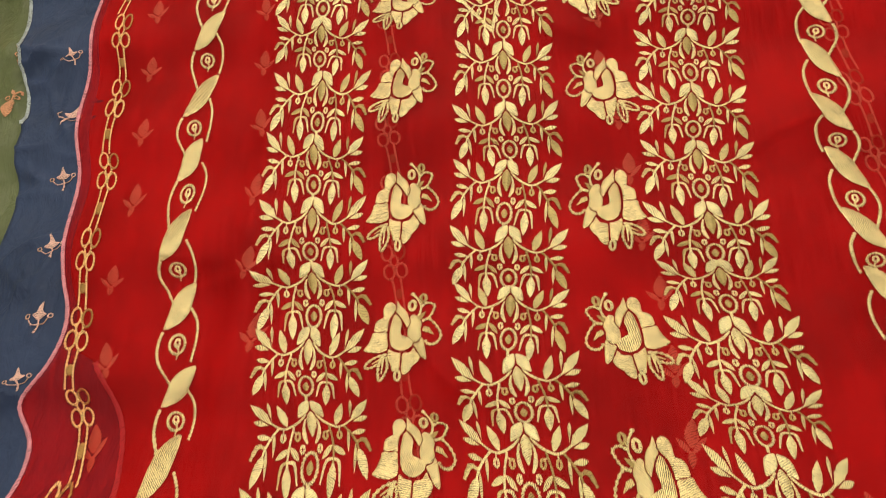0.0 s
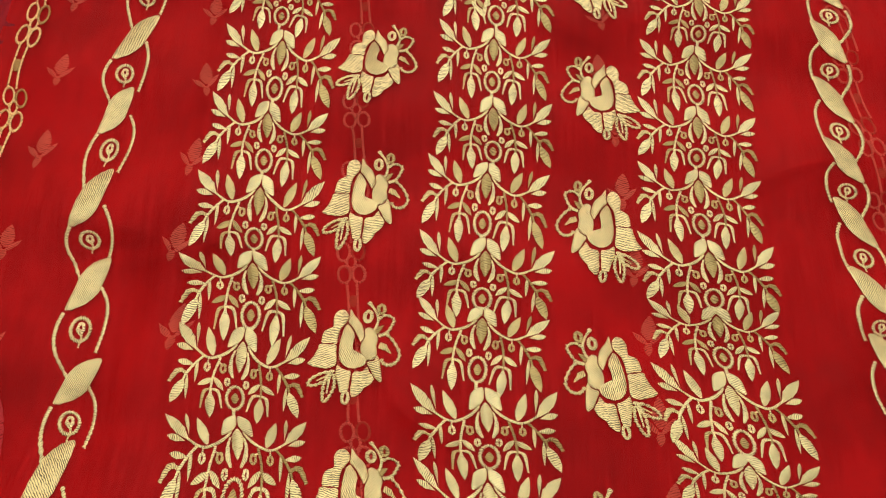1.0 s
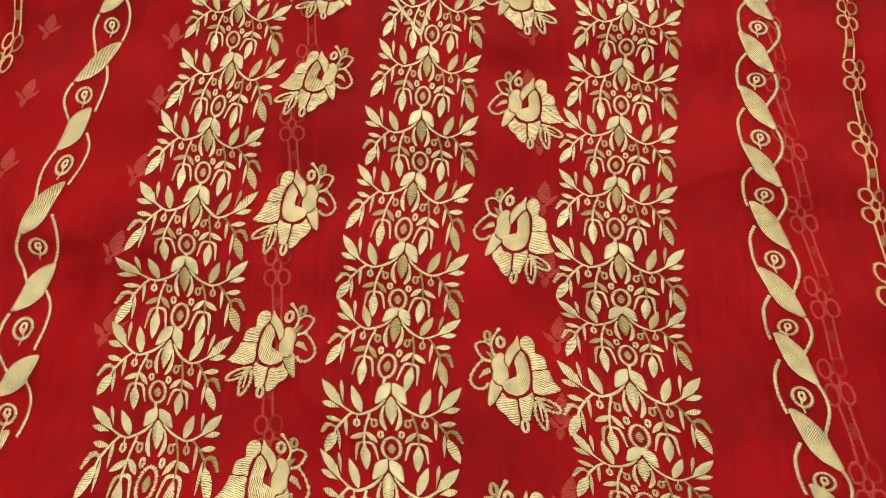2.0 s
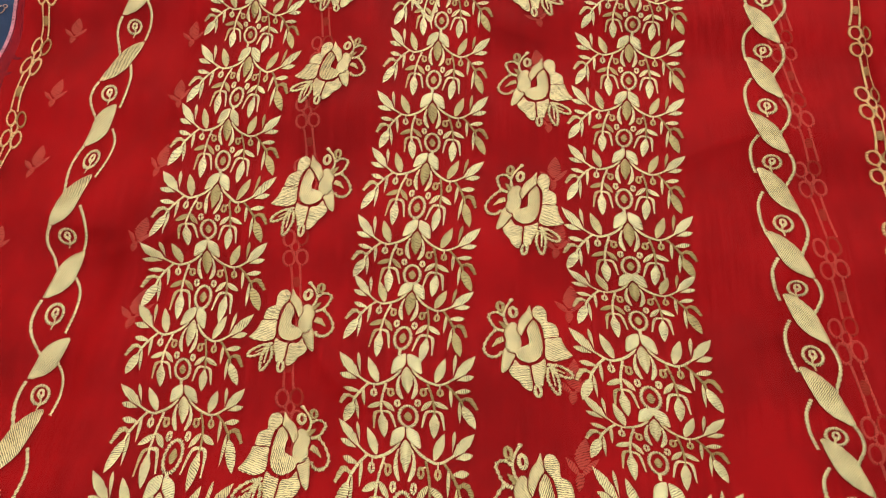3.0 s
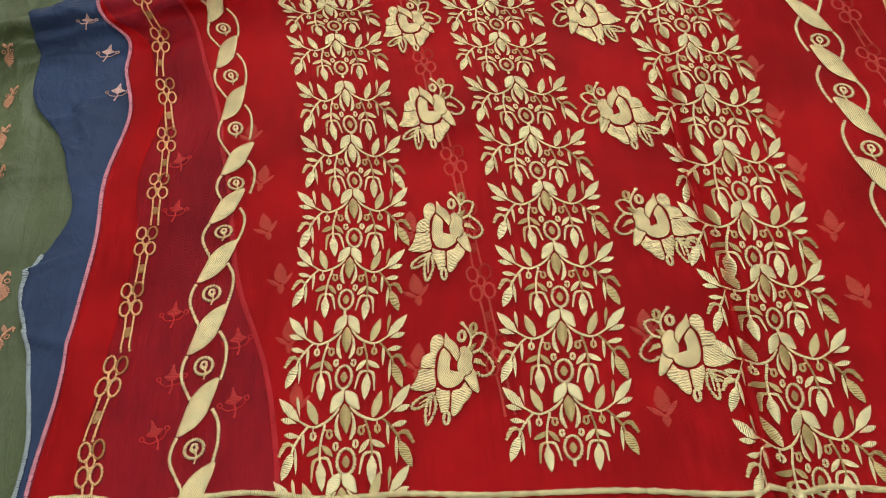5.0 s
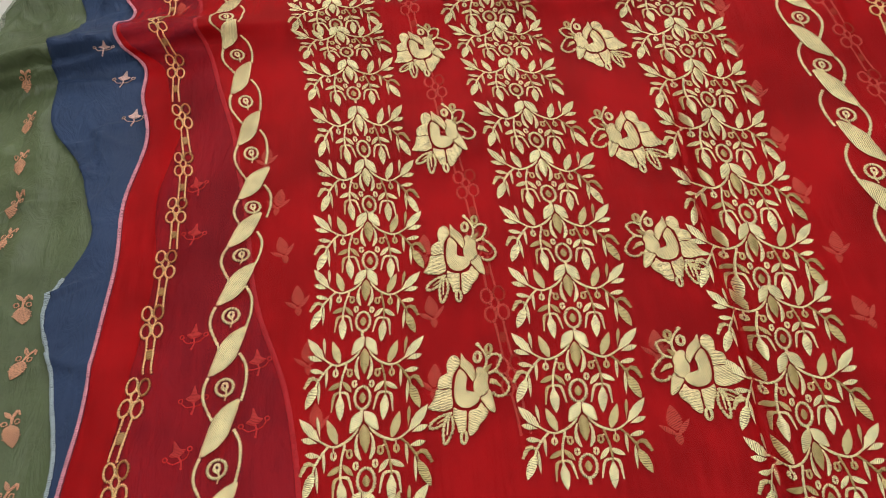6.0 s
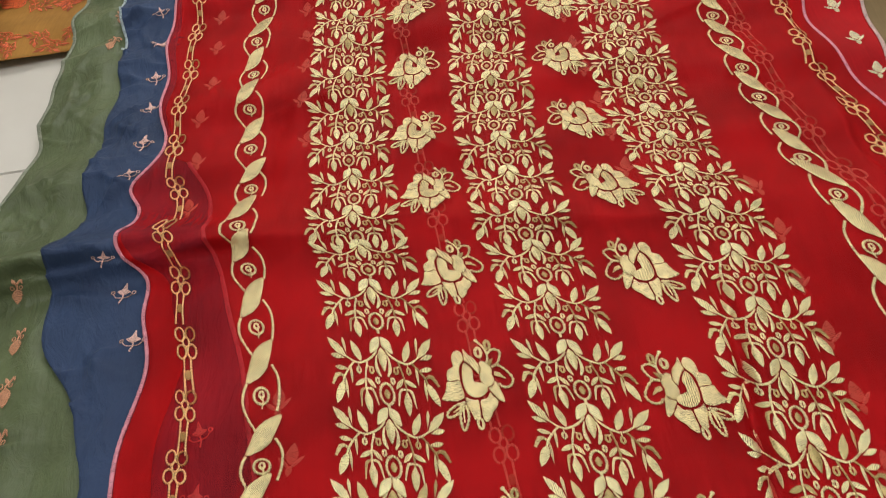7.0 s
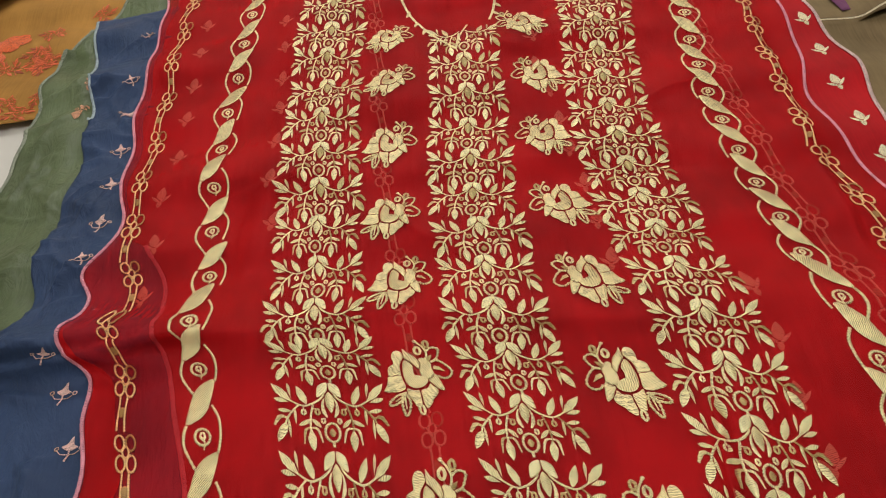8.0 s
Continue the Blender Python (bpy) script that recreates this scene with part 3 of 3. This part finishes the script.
def twisted_border(parent, column, count, mirror):
    """Long twisted leaves with a ringed eye between each two; the rows are counted by the eyes."""
    lens = petal([(0.0172, 0.0700), (0.0055, 0.0665), (-0.0065, 0.0540), (-0.0135, 0.0340), (-0.0175, 0.0150), (-0.0065, 0.0185), (0.0060, 0.0300), (0.0132, 0.0500)], 35, 0.0013)
    sides = [
        ribbon([(-0.0175, 0.0130), (-0.0207, 0.001), (-0.0195, -0.015), (-0.0060, -0.043)], [0.0030, 0.0028], rough=0.7),
        ribbon([(0.0120, 0.039), (0.0195, 0.023), (0.0205, 0.003), (0.0170, -0.017)], [0.0030, 0.0028], rough=0.7),
    ]
    eye = join([ribbon([(0.0085 * math.cos(a), 0.0095 * math.sin(a)) for a in np.linspace(0, 2 * math.pi, 15)], [0.0028, 0.0028], 0.0012, 40, ends=False, rough=0.8), ring(0, 0.001, 0.0026, 0.0040, 0.0026, n=10),
                ribbon([(-0.001, 0), (0.002, -0.006), (0.001, -0.015)], [0.0024, 0.0016])])
    for v in range(-6, count):
        turn = float(RNG.uniform(-4, 4))
        motif = part("twist_motif", None, parent)
        stitched("lens_stitch", lens, column, v, GOLD_FILL, motif, mirror=mirror, turn=turn)
        for side in sides:
            stitched("side_stitch", side, column, v, GOLD, motif, mirror=mirror)
        stitched("eye_stitch", eye, column, v, GOLD, motif, mirror=mirror)


def bead_ring(cx, cy, rx, ry, thick, n=32):
    a = np.linspace(0, 2 * np.pi, 17) + 0.3
    return ribbon(np.column_stack([cx + rx * np.cos(a), cy + ry * np.sin(a)]), [thick, thick], 0.0012, n + 1, ends=False, rough=0.8)


def chain_link():
    rings = [bead_ring(sx * 0.0066, sy * 0.0122 - 0.001, 0.0056, 0.0094, 0.0023) for sx in (-1, 1) for sy in (-1, 1)]
    rings.append(bead_ring(0, 0, 0.0040, 0.0066, 0.0022, 24))
    bars = [ribbon([(s * 0.0046, -0.020), (s * 0.0040, -0.044), (s * 0.0046, -0.068)], [0.0022, 0.0022], rough=0.7) for s in (-1, 1)]
    return join(rings + bars + [petal([(0.0035, -0.040), (0, -0.037), (-0.0035, -0.041), (-0.003, -0.048), (0.001, -0.050), (0.0038, -0.046)], 70)])


def tulip():
    return join([leaf((0, -0.002), (0, 0.025), 0.0125, 0.0012), leaf((0.001, -0.006), (0.0135, 0.009), 0.0048, 0.0010), leaf((-0.001, -0.006), (-0.0145, 0.006), 0.0048, 0.0010),
                 leaf((0, -0.004), (0, -0.017), 0.0070, 0.0012)])


def star_flower():
    return join([petal([(0, 0.016), (0.0035, 0.005), (0.0085, 0.001), (0, -0.004), (-0.0085, 0.001), (-0.0035, 0.005)], 80),
                 ribbon([(0, -0.003), (0.001, -0.010), (-0.001, -0.018)], [0.0016, 0.0022]),
                 ribbon([(0, -0.009), (0.007, -0.008), (0.011, -0.003)], [0.0012, 0.0012]), ribbon([(0, -0.009), (-0.007, -0.009), (-0.012, -0.004)], [0.0012, 0.0012]),
                 ring(0.0125, 0.0, 0.0024, 0.0026, 0.0014, n=8), ring(-0.0135, -0.001, 0.0024, 0.0026, 0.0014, n=8)])


def drop_flower():
    return join([leaf((0, 0.004), (0, -0.022), 0.0155, 0.0014, 0.42), ribbon([(0, 0.003), (0.002, 0.012), (0.0075, 0.019), (0.0095, 0.013)], [0.0018, 0.0030, 0.0040, 0.0018]),
                 ring(-0.0055, 0.0065, 0.0026, 0.0030, 0.0015, n=8), ring(0.0062, 0.0065, 0.0026, 0.0030, 0.0015, n=8),
                 leaf((0.001, 0.012), (-0.005, 0.022), 0.0046)])


# ---- the dress panel ----
LEFT_Y = np.array([-1.7, -1.35, -1.21, -1.1, -0.98, -0.9, -0.835, -0.785, -0.70, -0.65, -0.6, -0.45, -0.274, -0.155, 0.046, 0.5])
LEFT_X = np.array([-0.495, -0.474, -0.465, -0.467, -0.459, -0.470, -0.471, -0.499, -0.502, -0.519, -0.492, -0.507, -0.520, -0.520, -0.530, -0.540])


def dress_left(y):
    y = np.asarray(y, float)
    return smooth_table(np.clip(y, -1.69, 0.49), LEFT_Y, LEFT_X) + 0.002 * np.sin(31 * y) + 0.0015 * np.sin(13 * y + 1)


RIGHT_Y = np.array([-1.7, -1.1, -0.9, -0.703, -0.631, -0.512, -0.319, 0.0, 0.5])
RIGHT_X = np.array([0.56, 0.53, 0.51, 0.490, 0.480, 0.473, 0.505, 0.515, 0.52])


def dress_right(y):
    y = np.asarray(y, float)
    return smooth_table(np.clip(y, -1.69, 0.49), RIGHT_Y, RIGHT_X) + 0.002 * np.sin(29 * y)


def hem_y(x):
    return -1.557 - 0.130 * x


def dress():
    panel = tagged(new("dress_panel"), "sheer red chiffon dress panel embroidered in pale gold, laid flat", "fabric")
    sheet("cloth", RED, dress_left, dress_right, -1.66, 0.42, 0.0, panel, thick=0)
    sheet("facing", RED_UNDER, lambda y: dress_left(y) + 0.002, lambda y: dress_left(y) + 0.004 + 0.040 * np.clip((-0.72 - y) / 0.25, 0, 1) + 0.004 * np.sin(19 * y), -1.64, -0.72, -0.0022, panel, thick=0.0005)
    overlock("edge_stitching", PINK, dress_left, -1.66, 0.42, 0.0008, panel, label="pale pink overlocked edge")
    overlock("edge_stitching", PINK, dress_right, -1.66, 0.42, 0.0008, panel, label="pale pink overlocked edge")
    sprigs(panel)
    roses(panel)
    twisted_border(panel, "twist_left", 16, False)
    twisted_border(panel, "twist_right", 17, True)
    link = chain_link()
    for column in ("chain_left", "chain_right"):
        for v in range(-5, 16):
            stitched("chain_motif", link, column, v, ANTIQUE, panel, turn=float(RNG.uniform(-8, 8)))
    neck = join([ribbon([(-0.092, 0.06), (-0.078, -0.05), (-0.045, -0.135), (-0.002, -0.208)], [0.004, 0.004]),
                 ribbon([(-0.002, -0.208), (0.006, -0.17), (0.022, -0.135)], [0.004, 0.003]),
                 ribbon([(0.060, -0.125), (0.074, -0.07), (0.088, 0.06)], [0.004, 0.004])])
    line = sewn("neckline", neck, 0, -0.027, GOLD, panel, 0.001)
    spray = leaf((0, 0), (-0.017, -0.010), 0.006)
    for t in (0.2, 0.45, 0.6, 0.72):
        sewn("leaf", spray, -0.085 + 0.07 * t * t, 0.02 - 0.24 * t, GOLD, line, 0.001, turn=20 + 40 * t)
        sewn("leaf", spray, 0.082 - 0.03 * t * t, 0.02 - 0.2 * t, GOLD, line, 0.001, mirror=True, turn=-20)
    xs = np.linspace(-0.46, 0.46, 120)
    for off, wide in ((0.0, 0.005), (-0.022, 0.005), (-0.05, 0.010)):
        v, f, uv = ribbon(np.column_stack([xs, hem_y(xs) + off + 0.002 * np.sin(40 * xs)]), [wide, wide], 0.0016, 120)
        p = lay(v[:, 0], v[:, 1], 0.001)
        p[:, 2] += v[:, 2]
        part("hem_trim", mesh_of("hem_trim", p, f, GOLD, uv), panel, "pale gold stitched hem band")
    return panel


# ---- the lining panel under it ----
LINING_Y = np.array([-1.7, -1.47, -1.386, -1.277, -1.11, -0.95, -0.774, -0.649, -0.605])
LINING_X = np.array([-0.24, -0.257, -0.268, -0.297, -0.322, -0.350, -0.391, -0.428, -0.446])


def lining_left(y):
    y = np.asarray(y, float)
    tucked = np.maximum(-0.446 - 0.07 * np.clip((y + 0.605) / 0.05, 0, 1), dress_left(y) + 0.010)
    return np.where(y > -0.605, tucked, smooth_table(np.clip(y, -1.69, -0.605), LINING_Y, LINING_X)) + 0.003 * np.sin(16 * y)


def lining_right(y):
    y = np.asarray(y, float)
    return 0.562 + 0.02 * np.clip(y + 0.45, -0.05, 1) + 0.10 * np.clip(-0.42 - y, -0.2, 0) + 0.003 * np.sin(23 * y) - 0.10 * np.clip(-0.42 - y, 0, 0.2)


def lining():
    panel = tagged(new("lining_panel"), "red chiffon lining panel with small gold tulips under the dress panel", "fabric")
    low = -0.0055
    sheet("cloth", RED_UNDER, lining_left, lining_right, -1.64, 0.40, low, panel)
    overlock("edge_stitching", PINK, lining_left, -1.64, -0.605, low + 0.0008, panel, 0.005, label="pink overlocked edge")
    overlock("edge_stitching", SILVER, lining_right, -1.64, 0.40, low + 0.0008, panel, 0.005, label="silver pink overlocked edge")
    bud = tulip()
    rows = [(-0.436, -0.018, 0.0, -0.0985, 8), (-0.290, -0.050, 0.002, -0.091, 7), (-0.294, -1.055, 0.0125, -0.0755, 6), (0.112, -0.155, 0.0045, -0.0755, 9),
            (0.286, -0.830, 0.0025, -0.0815, 8), (0.550, -0.120, -0.0075, -0.0875, 5), (0.517, -0.560, 0.001, -0.080, 5), (0.100, -1.405, -0.004, -0.085, 2), (-0.114, -1.236, 0.0, -0.085, 3)]
    for x, y, lean, step, count in rows:
        for k in range(count):
            sewn("tulip_motif", bud, x + lean * k + 0.003 * math.sin(2.3 * k), y + step * k, GOLD_UNDER, panel, low + 0.0006,
                 turn=float(RNG.uniform(-12, 12)), size=1.0 if x < 0.4 else 0.92)
    link = chain_link()
    for k in range(17):
        y = 0.0 - 0.088 * k
        sewn("chain_motif", link, float(np.interp(-y, [0.18, 0.54, 0.68, 1.14, 1.5], [-0.131, -0.125, -0.116, -0.060, -0.035])), y, GOLD_UNDER, panel, low + 0.0006, turn=4)
        sewn("chain_motif", link, float(np.interp(-y, [0.3, 0.6, 0.75, 1.0], [0.377, 0.382, 0.395, 0.424])), y - 0.03, GOLD_UNDER, panel, low + 0.0006, turn=6)
    return panel


# ---- the cloths beside it ----
BLUE_CREASES = creases(3, 110, -0.62, -0.47, -1.6, 0.08, 0.0095, (0.015, 0.05), (0.003, 0.008))
OLIVE_CREASES = creases(5, 80, -0.72, -0.60, -1.6, 0.1, 0.0085, (0.015, 0.06), (0.003, 0.009))


BLUE_Y = np.array([-1.7, -1.345, -1.247, -1.13, -1.029, -0.93, -0.813, -0.692, -0.628, -0.404, -0.234, 0.023, 0.3])
BLUE_X = np.array([-0.50, -0.515, -0.544, -0.508, -0.532, -0.585, -0.603, -0.588, -0.594, -0.596, -0.607, -0.656, -0.70])


def blue_left(y):
    y = np.asarray(y, float)
    return smooth_table(np.clip(y, -1.69, 0.29), BLUE_Y, BLUE_X) + 0.003 * np.sin(43 * y)


def blue_folds(x, y):
    z = 0.0040 * np.sin(38 * y + 9 * x) * np.sin(17 * x + 4 * y) + 0.0014 * np.sin(71 * y - 40 * x)
    z += 0.006 * np.exp(-((y + 0.845 + 0.25 * (x + 0.55)) / 0.008)**2) * np.exp(-((x + 0.565) / 0.035)**2)
    z += 0.005 * np.exp(-((x + 0.535 + 0.3 * (y + 1.04)) / 0.005)**2) * np.exp(-((y + 1.04) / 0.04)**2)
    z += 0.005 * np.exp(-((y + 1.30 - 0.2 * (x + 0.5)) / 0.012)**2)
    z = z + BLUE_CREASES(x, y)
    return np.where(x < -0.42, z, z * 0.3) * (1 / (1 + np.exp((x + 0.51) / 0.012)) * 0.9 + 0.1) + 0.0025


def blue_cloth():
    thing = tagged(new("blue_fabric"), "slate blue satin fabric with blush flowers, lying under the red panel", "fabric")
    low = -0.0105
    sheet("cloth", BLUE, blue_left, lambda y: np.full(np.shape(y), -0.20), -1.66, 0.095, low, thing, blue_folds, 0.005)
    for lo, hi in ((-0.27, 0.09), (-1.66, -1.19)):
        overlock("edge_stitching", SKY, blue_left, lo, hi, low + 0.0008, thing, 0.0045, blue_folds, "pale blue overlocked edge")
    flower = star_flower()
    edge_flowers = ((-0.550, -0.009), (-0.547, -0.166), (-0.537, -0.266), (-0.535, -0.363), (-0.524, -0.455), (-0.519, -0.541), (-0.528, -0.610), (-0.523, -0.780), (-0.501, -0.845), (-0.480, -0.927))
    covered = ((-0.455, -1.104), (-0.450, -1.180), (-0.376, -1.153), (-0.365, -1.300), (-0.359, -1.379), (-0.297, -1.418), (-0.370, -1.439), (-0.297, -1.347), (-0.38, -1.075))
    for x, y in edge_flowers + covered:
        sewn("flower_motif", flower, x, y, BLUSH, thing, low + 0.0012, turn=float(RNG.uniform(-20, 20)), extra=blue_folds)


def olive_left(y):
    y = np.asarray(y, float)
    return -0.711 + 0.004 * np.sin(22 * y) + 0.0025 * np.sin(61 * y) - 0.06 * np.clip(-0.75 - y, 0, 1) + 0.45 * np.clip(y + 0.03, 0, 0.2)


def olive_folds(x, y):
    z = 0.0026 * np.sin(30 * y - 8 * x) * np.sin(24 * x + 3 * y) + 0.0012 * np.sin(64 * x + 25 * y)
    z += 0.006 * np.exp(-((y + 0.245 - 0.25 * (x + 0.65)) / 0.012)**2)
    z += 0.007 * np.exp(-((y + 0.755 + 0.15 * (x + 0.65)) / 0.014)**2)
    z += 0.004 * np.exp(-((y + 0.42 - 1.2 * (x + 0.65)) / 0.010)**2) * np.exp(-((x + 0.66) / 0.03)**2)
    z += 0.006 * np.exp(-((x + 0.625 + 0.05 * (y + 0.5)) / 0.02)**2)
    z = z + OLIVE_CREASES(x, y)
    return z * (1 / (1 + np.exp((x - blue_left(y) + 0.010) / 0.005)) * 0.96 + 0.04) - 0.001


def olive_cloth():
    thing = tagged(new("olive_fabric"), "crumpled olive green satin fabric with peach flowers on the floor", "fabric")
    low = -0.0155
    sheet("cloth", OLIVE, olive_left, lambda y: np.full(np.shape(y), -0.44), -1.66, 0.30, low, thing, olive_folds, 0.005)
    overlock("edge_stitching", GREY_GREEN, olive_left, -1.66, 0.30, low + 0.0008, thing, 0.006, olive_folds, "grey green overlocked edge")
    flower = drop_flower()
    for x, y in ((-0.646, -0.807), (-0.634, -0.894), (-0.628, -0.973), (-0.618, -1.051), (-0.615, -1.112), (-0.573, -1.223), (-0.562, -1.299), (-0.556, -1.38), (-0.55, -1.46)):
        sewn("flower_motif", flower, x, y, PEACH, thing, low + 0.0012, turn=float(RNG.uniform(-18, 18)), extra=olive_folds)
    for k in range(4):
        sewn("flower_motif", flower, -0.612 - 0.006 * k, 0.02 - 0.083 * k, PEACH, thing, low + 0.0012, turn=float(RNG.uniform(-18, 18)), extra=olive_folds)


def mustard_cloth():
    thing = tagged(new("mustard_fabric"), "mustard fabric embroidered with orange leaves on the floor", "fabric")
    lows = lambda x, y: 0.0016 * np.sin(9 * x + 2 * y) * np.sin(11 * y) + 0.0016
    sheet("cloth", MUSTARD, lambda y: -1.5 + 0.02 * np.sin(8 * y), lambda y: np.full(np.shape(y), -0.55), -0.212, 0.9, -0.0225, thing, lows, 0.012)
    lines, leaves = sprig_half()
    spray = join(lines + leaves)
    for x, y, turn, size in ((-0.785, 0.050, 60, 0.75), (-0.750, 0.055, 20, 0.7), (-0.780, 0.000, 100, 0.75), (-0.790, -0.045, 150, 0.75), (-0.775, -0.115, 30, 0.75), (-0.772, -0.160, 75, 0.7),
                             (-0.748, -0.148, 120, 0.65), (-0.738, -0.060, 250, 0.7), (-0.745, 0.0, 330, 0.6), (-0.83, -0.06, 200, 0.8), (-0.82, -0.14, 10, 0.8), (-0.76, 0.13, 40, 0.8), (-0.88, -0.1, 70, 0.9), (-0.70, 0.12, 160, 0.7)):
        sewn("leaf_spray", spray, x, y, ORANGE, thing, -0.0212, turn=turn, size=size, extra=lows)
    bloom = [petal([(0.022 * math.cos(a) + 0.016 * math.cos(a + b), 0.022 * math.sin(a) + 0.016 * math.sin(a + b)) for b in np.linspace(0, 5.2, 6)], 50 * a) for a in np.linspace(0, 5, 6)] + [dot(0, 0, 0.012)]
    for x, y in ((-0.835, 0.075), (-0.87, 0.02), (-0.66, 0.25)):
        flower = part("bloom", None, thing)
        for one in bloom:
            sewn("petal", one, x, y, ORANGE, flower, -0.0212, extra=lows)


def corner_cloths():
    print_cloth = tagged(new("printed_fabric"), "maroon fabric with cream blotches, crumpled on the mustard cloth", "fabric")
    humps = lambda x, y: 0.010 + 0.010 * np.sin(30 * x + 12 * y) * np.sin(26 * y) + 0.012 * np.exp(-((x + 0.9) / 0.1)**2)
    sheet("cloth", MAROON, lambda y: -1.3 + 0.02 * np.sin(20 * y), lambda y: -0.885 + 0.02 * np.sin(25 * y), -0.16, 0.5, -0.010, print_cloth, humps, 0.008)
    blotch = leaf((0, -0.012), (0, 0.012), 0.012, 0.0006)
    for k in range(60):
        sewn("blotch", blotch, -0.915 - 0.045 * (k % 6) - 0.01 * (k // 6 % 2), -0.13 + 0.04 * (k // 6), CREAM, print_cloth, -0.0092, turn=float(RNG.uniform(0, 180)), extra=humps)
    khaki = tagged(new("khaki_fabric"), "khaki cotton fabric lying beside the red panels", "fabric")
    waves = lambda x, y: 0.004 * np.sin(25 * x + 14 * y) * np.sin(12 * y) + 0.002
    sheet("cloth", KHAKI, lambda y: np.full(np.shape(y), 0.44), lambda y: 1.2 + 0.02 * np.sin(9 * y), -1.5, -0.285, -0.0155, khaki, waves, 0.012)
    upper = tagged(new("beige_fabric"), "beige cotton fabric with a frayed edge beside the red panels", "fabric")
    ridges = lambda x, y: (0.010 + 0.006 * np.sin(30 * y + 6 * x) + 0.003 * np.sin(22 * x)) / (1 + np.exp((0.625 - x) / 0.008))
    sheet("cloth", KHAKI, lambda y: np.full(np.shape(y), 0.48), lambda y: 0.78 + 0.03 * np.sin(9 * y), -0.305, 0.3, -0.0185, upper, ridges, 0.01)
    fray = ribbon([(0.55, -0.31), (0.62, -0.318), (0.70, -0.306), (0.8, -0.312)], [0.003, 0.004, 0.003])
    sewn("frayed_edge", fray, 0, 0, CREAM, upper, 0.0, extra=ridges)
    plum = tagged(new("plum_fabric"), "plum cotton fabric behind the beige one", "fabric")
    sheet("cloth", PLUM, lambda y: np.full(np.shape(y), 0.60), lambda y: 1.1 + 0.02 * np.sin(9 * y), -0.27, 0.4, -0.0165, plum, waves, 0.012)


dress()
lining()
blue_cloth()
olive_cloth()
mustard_cloth()
corner_cloths()
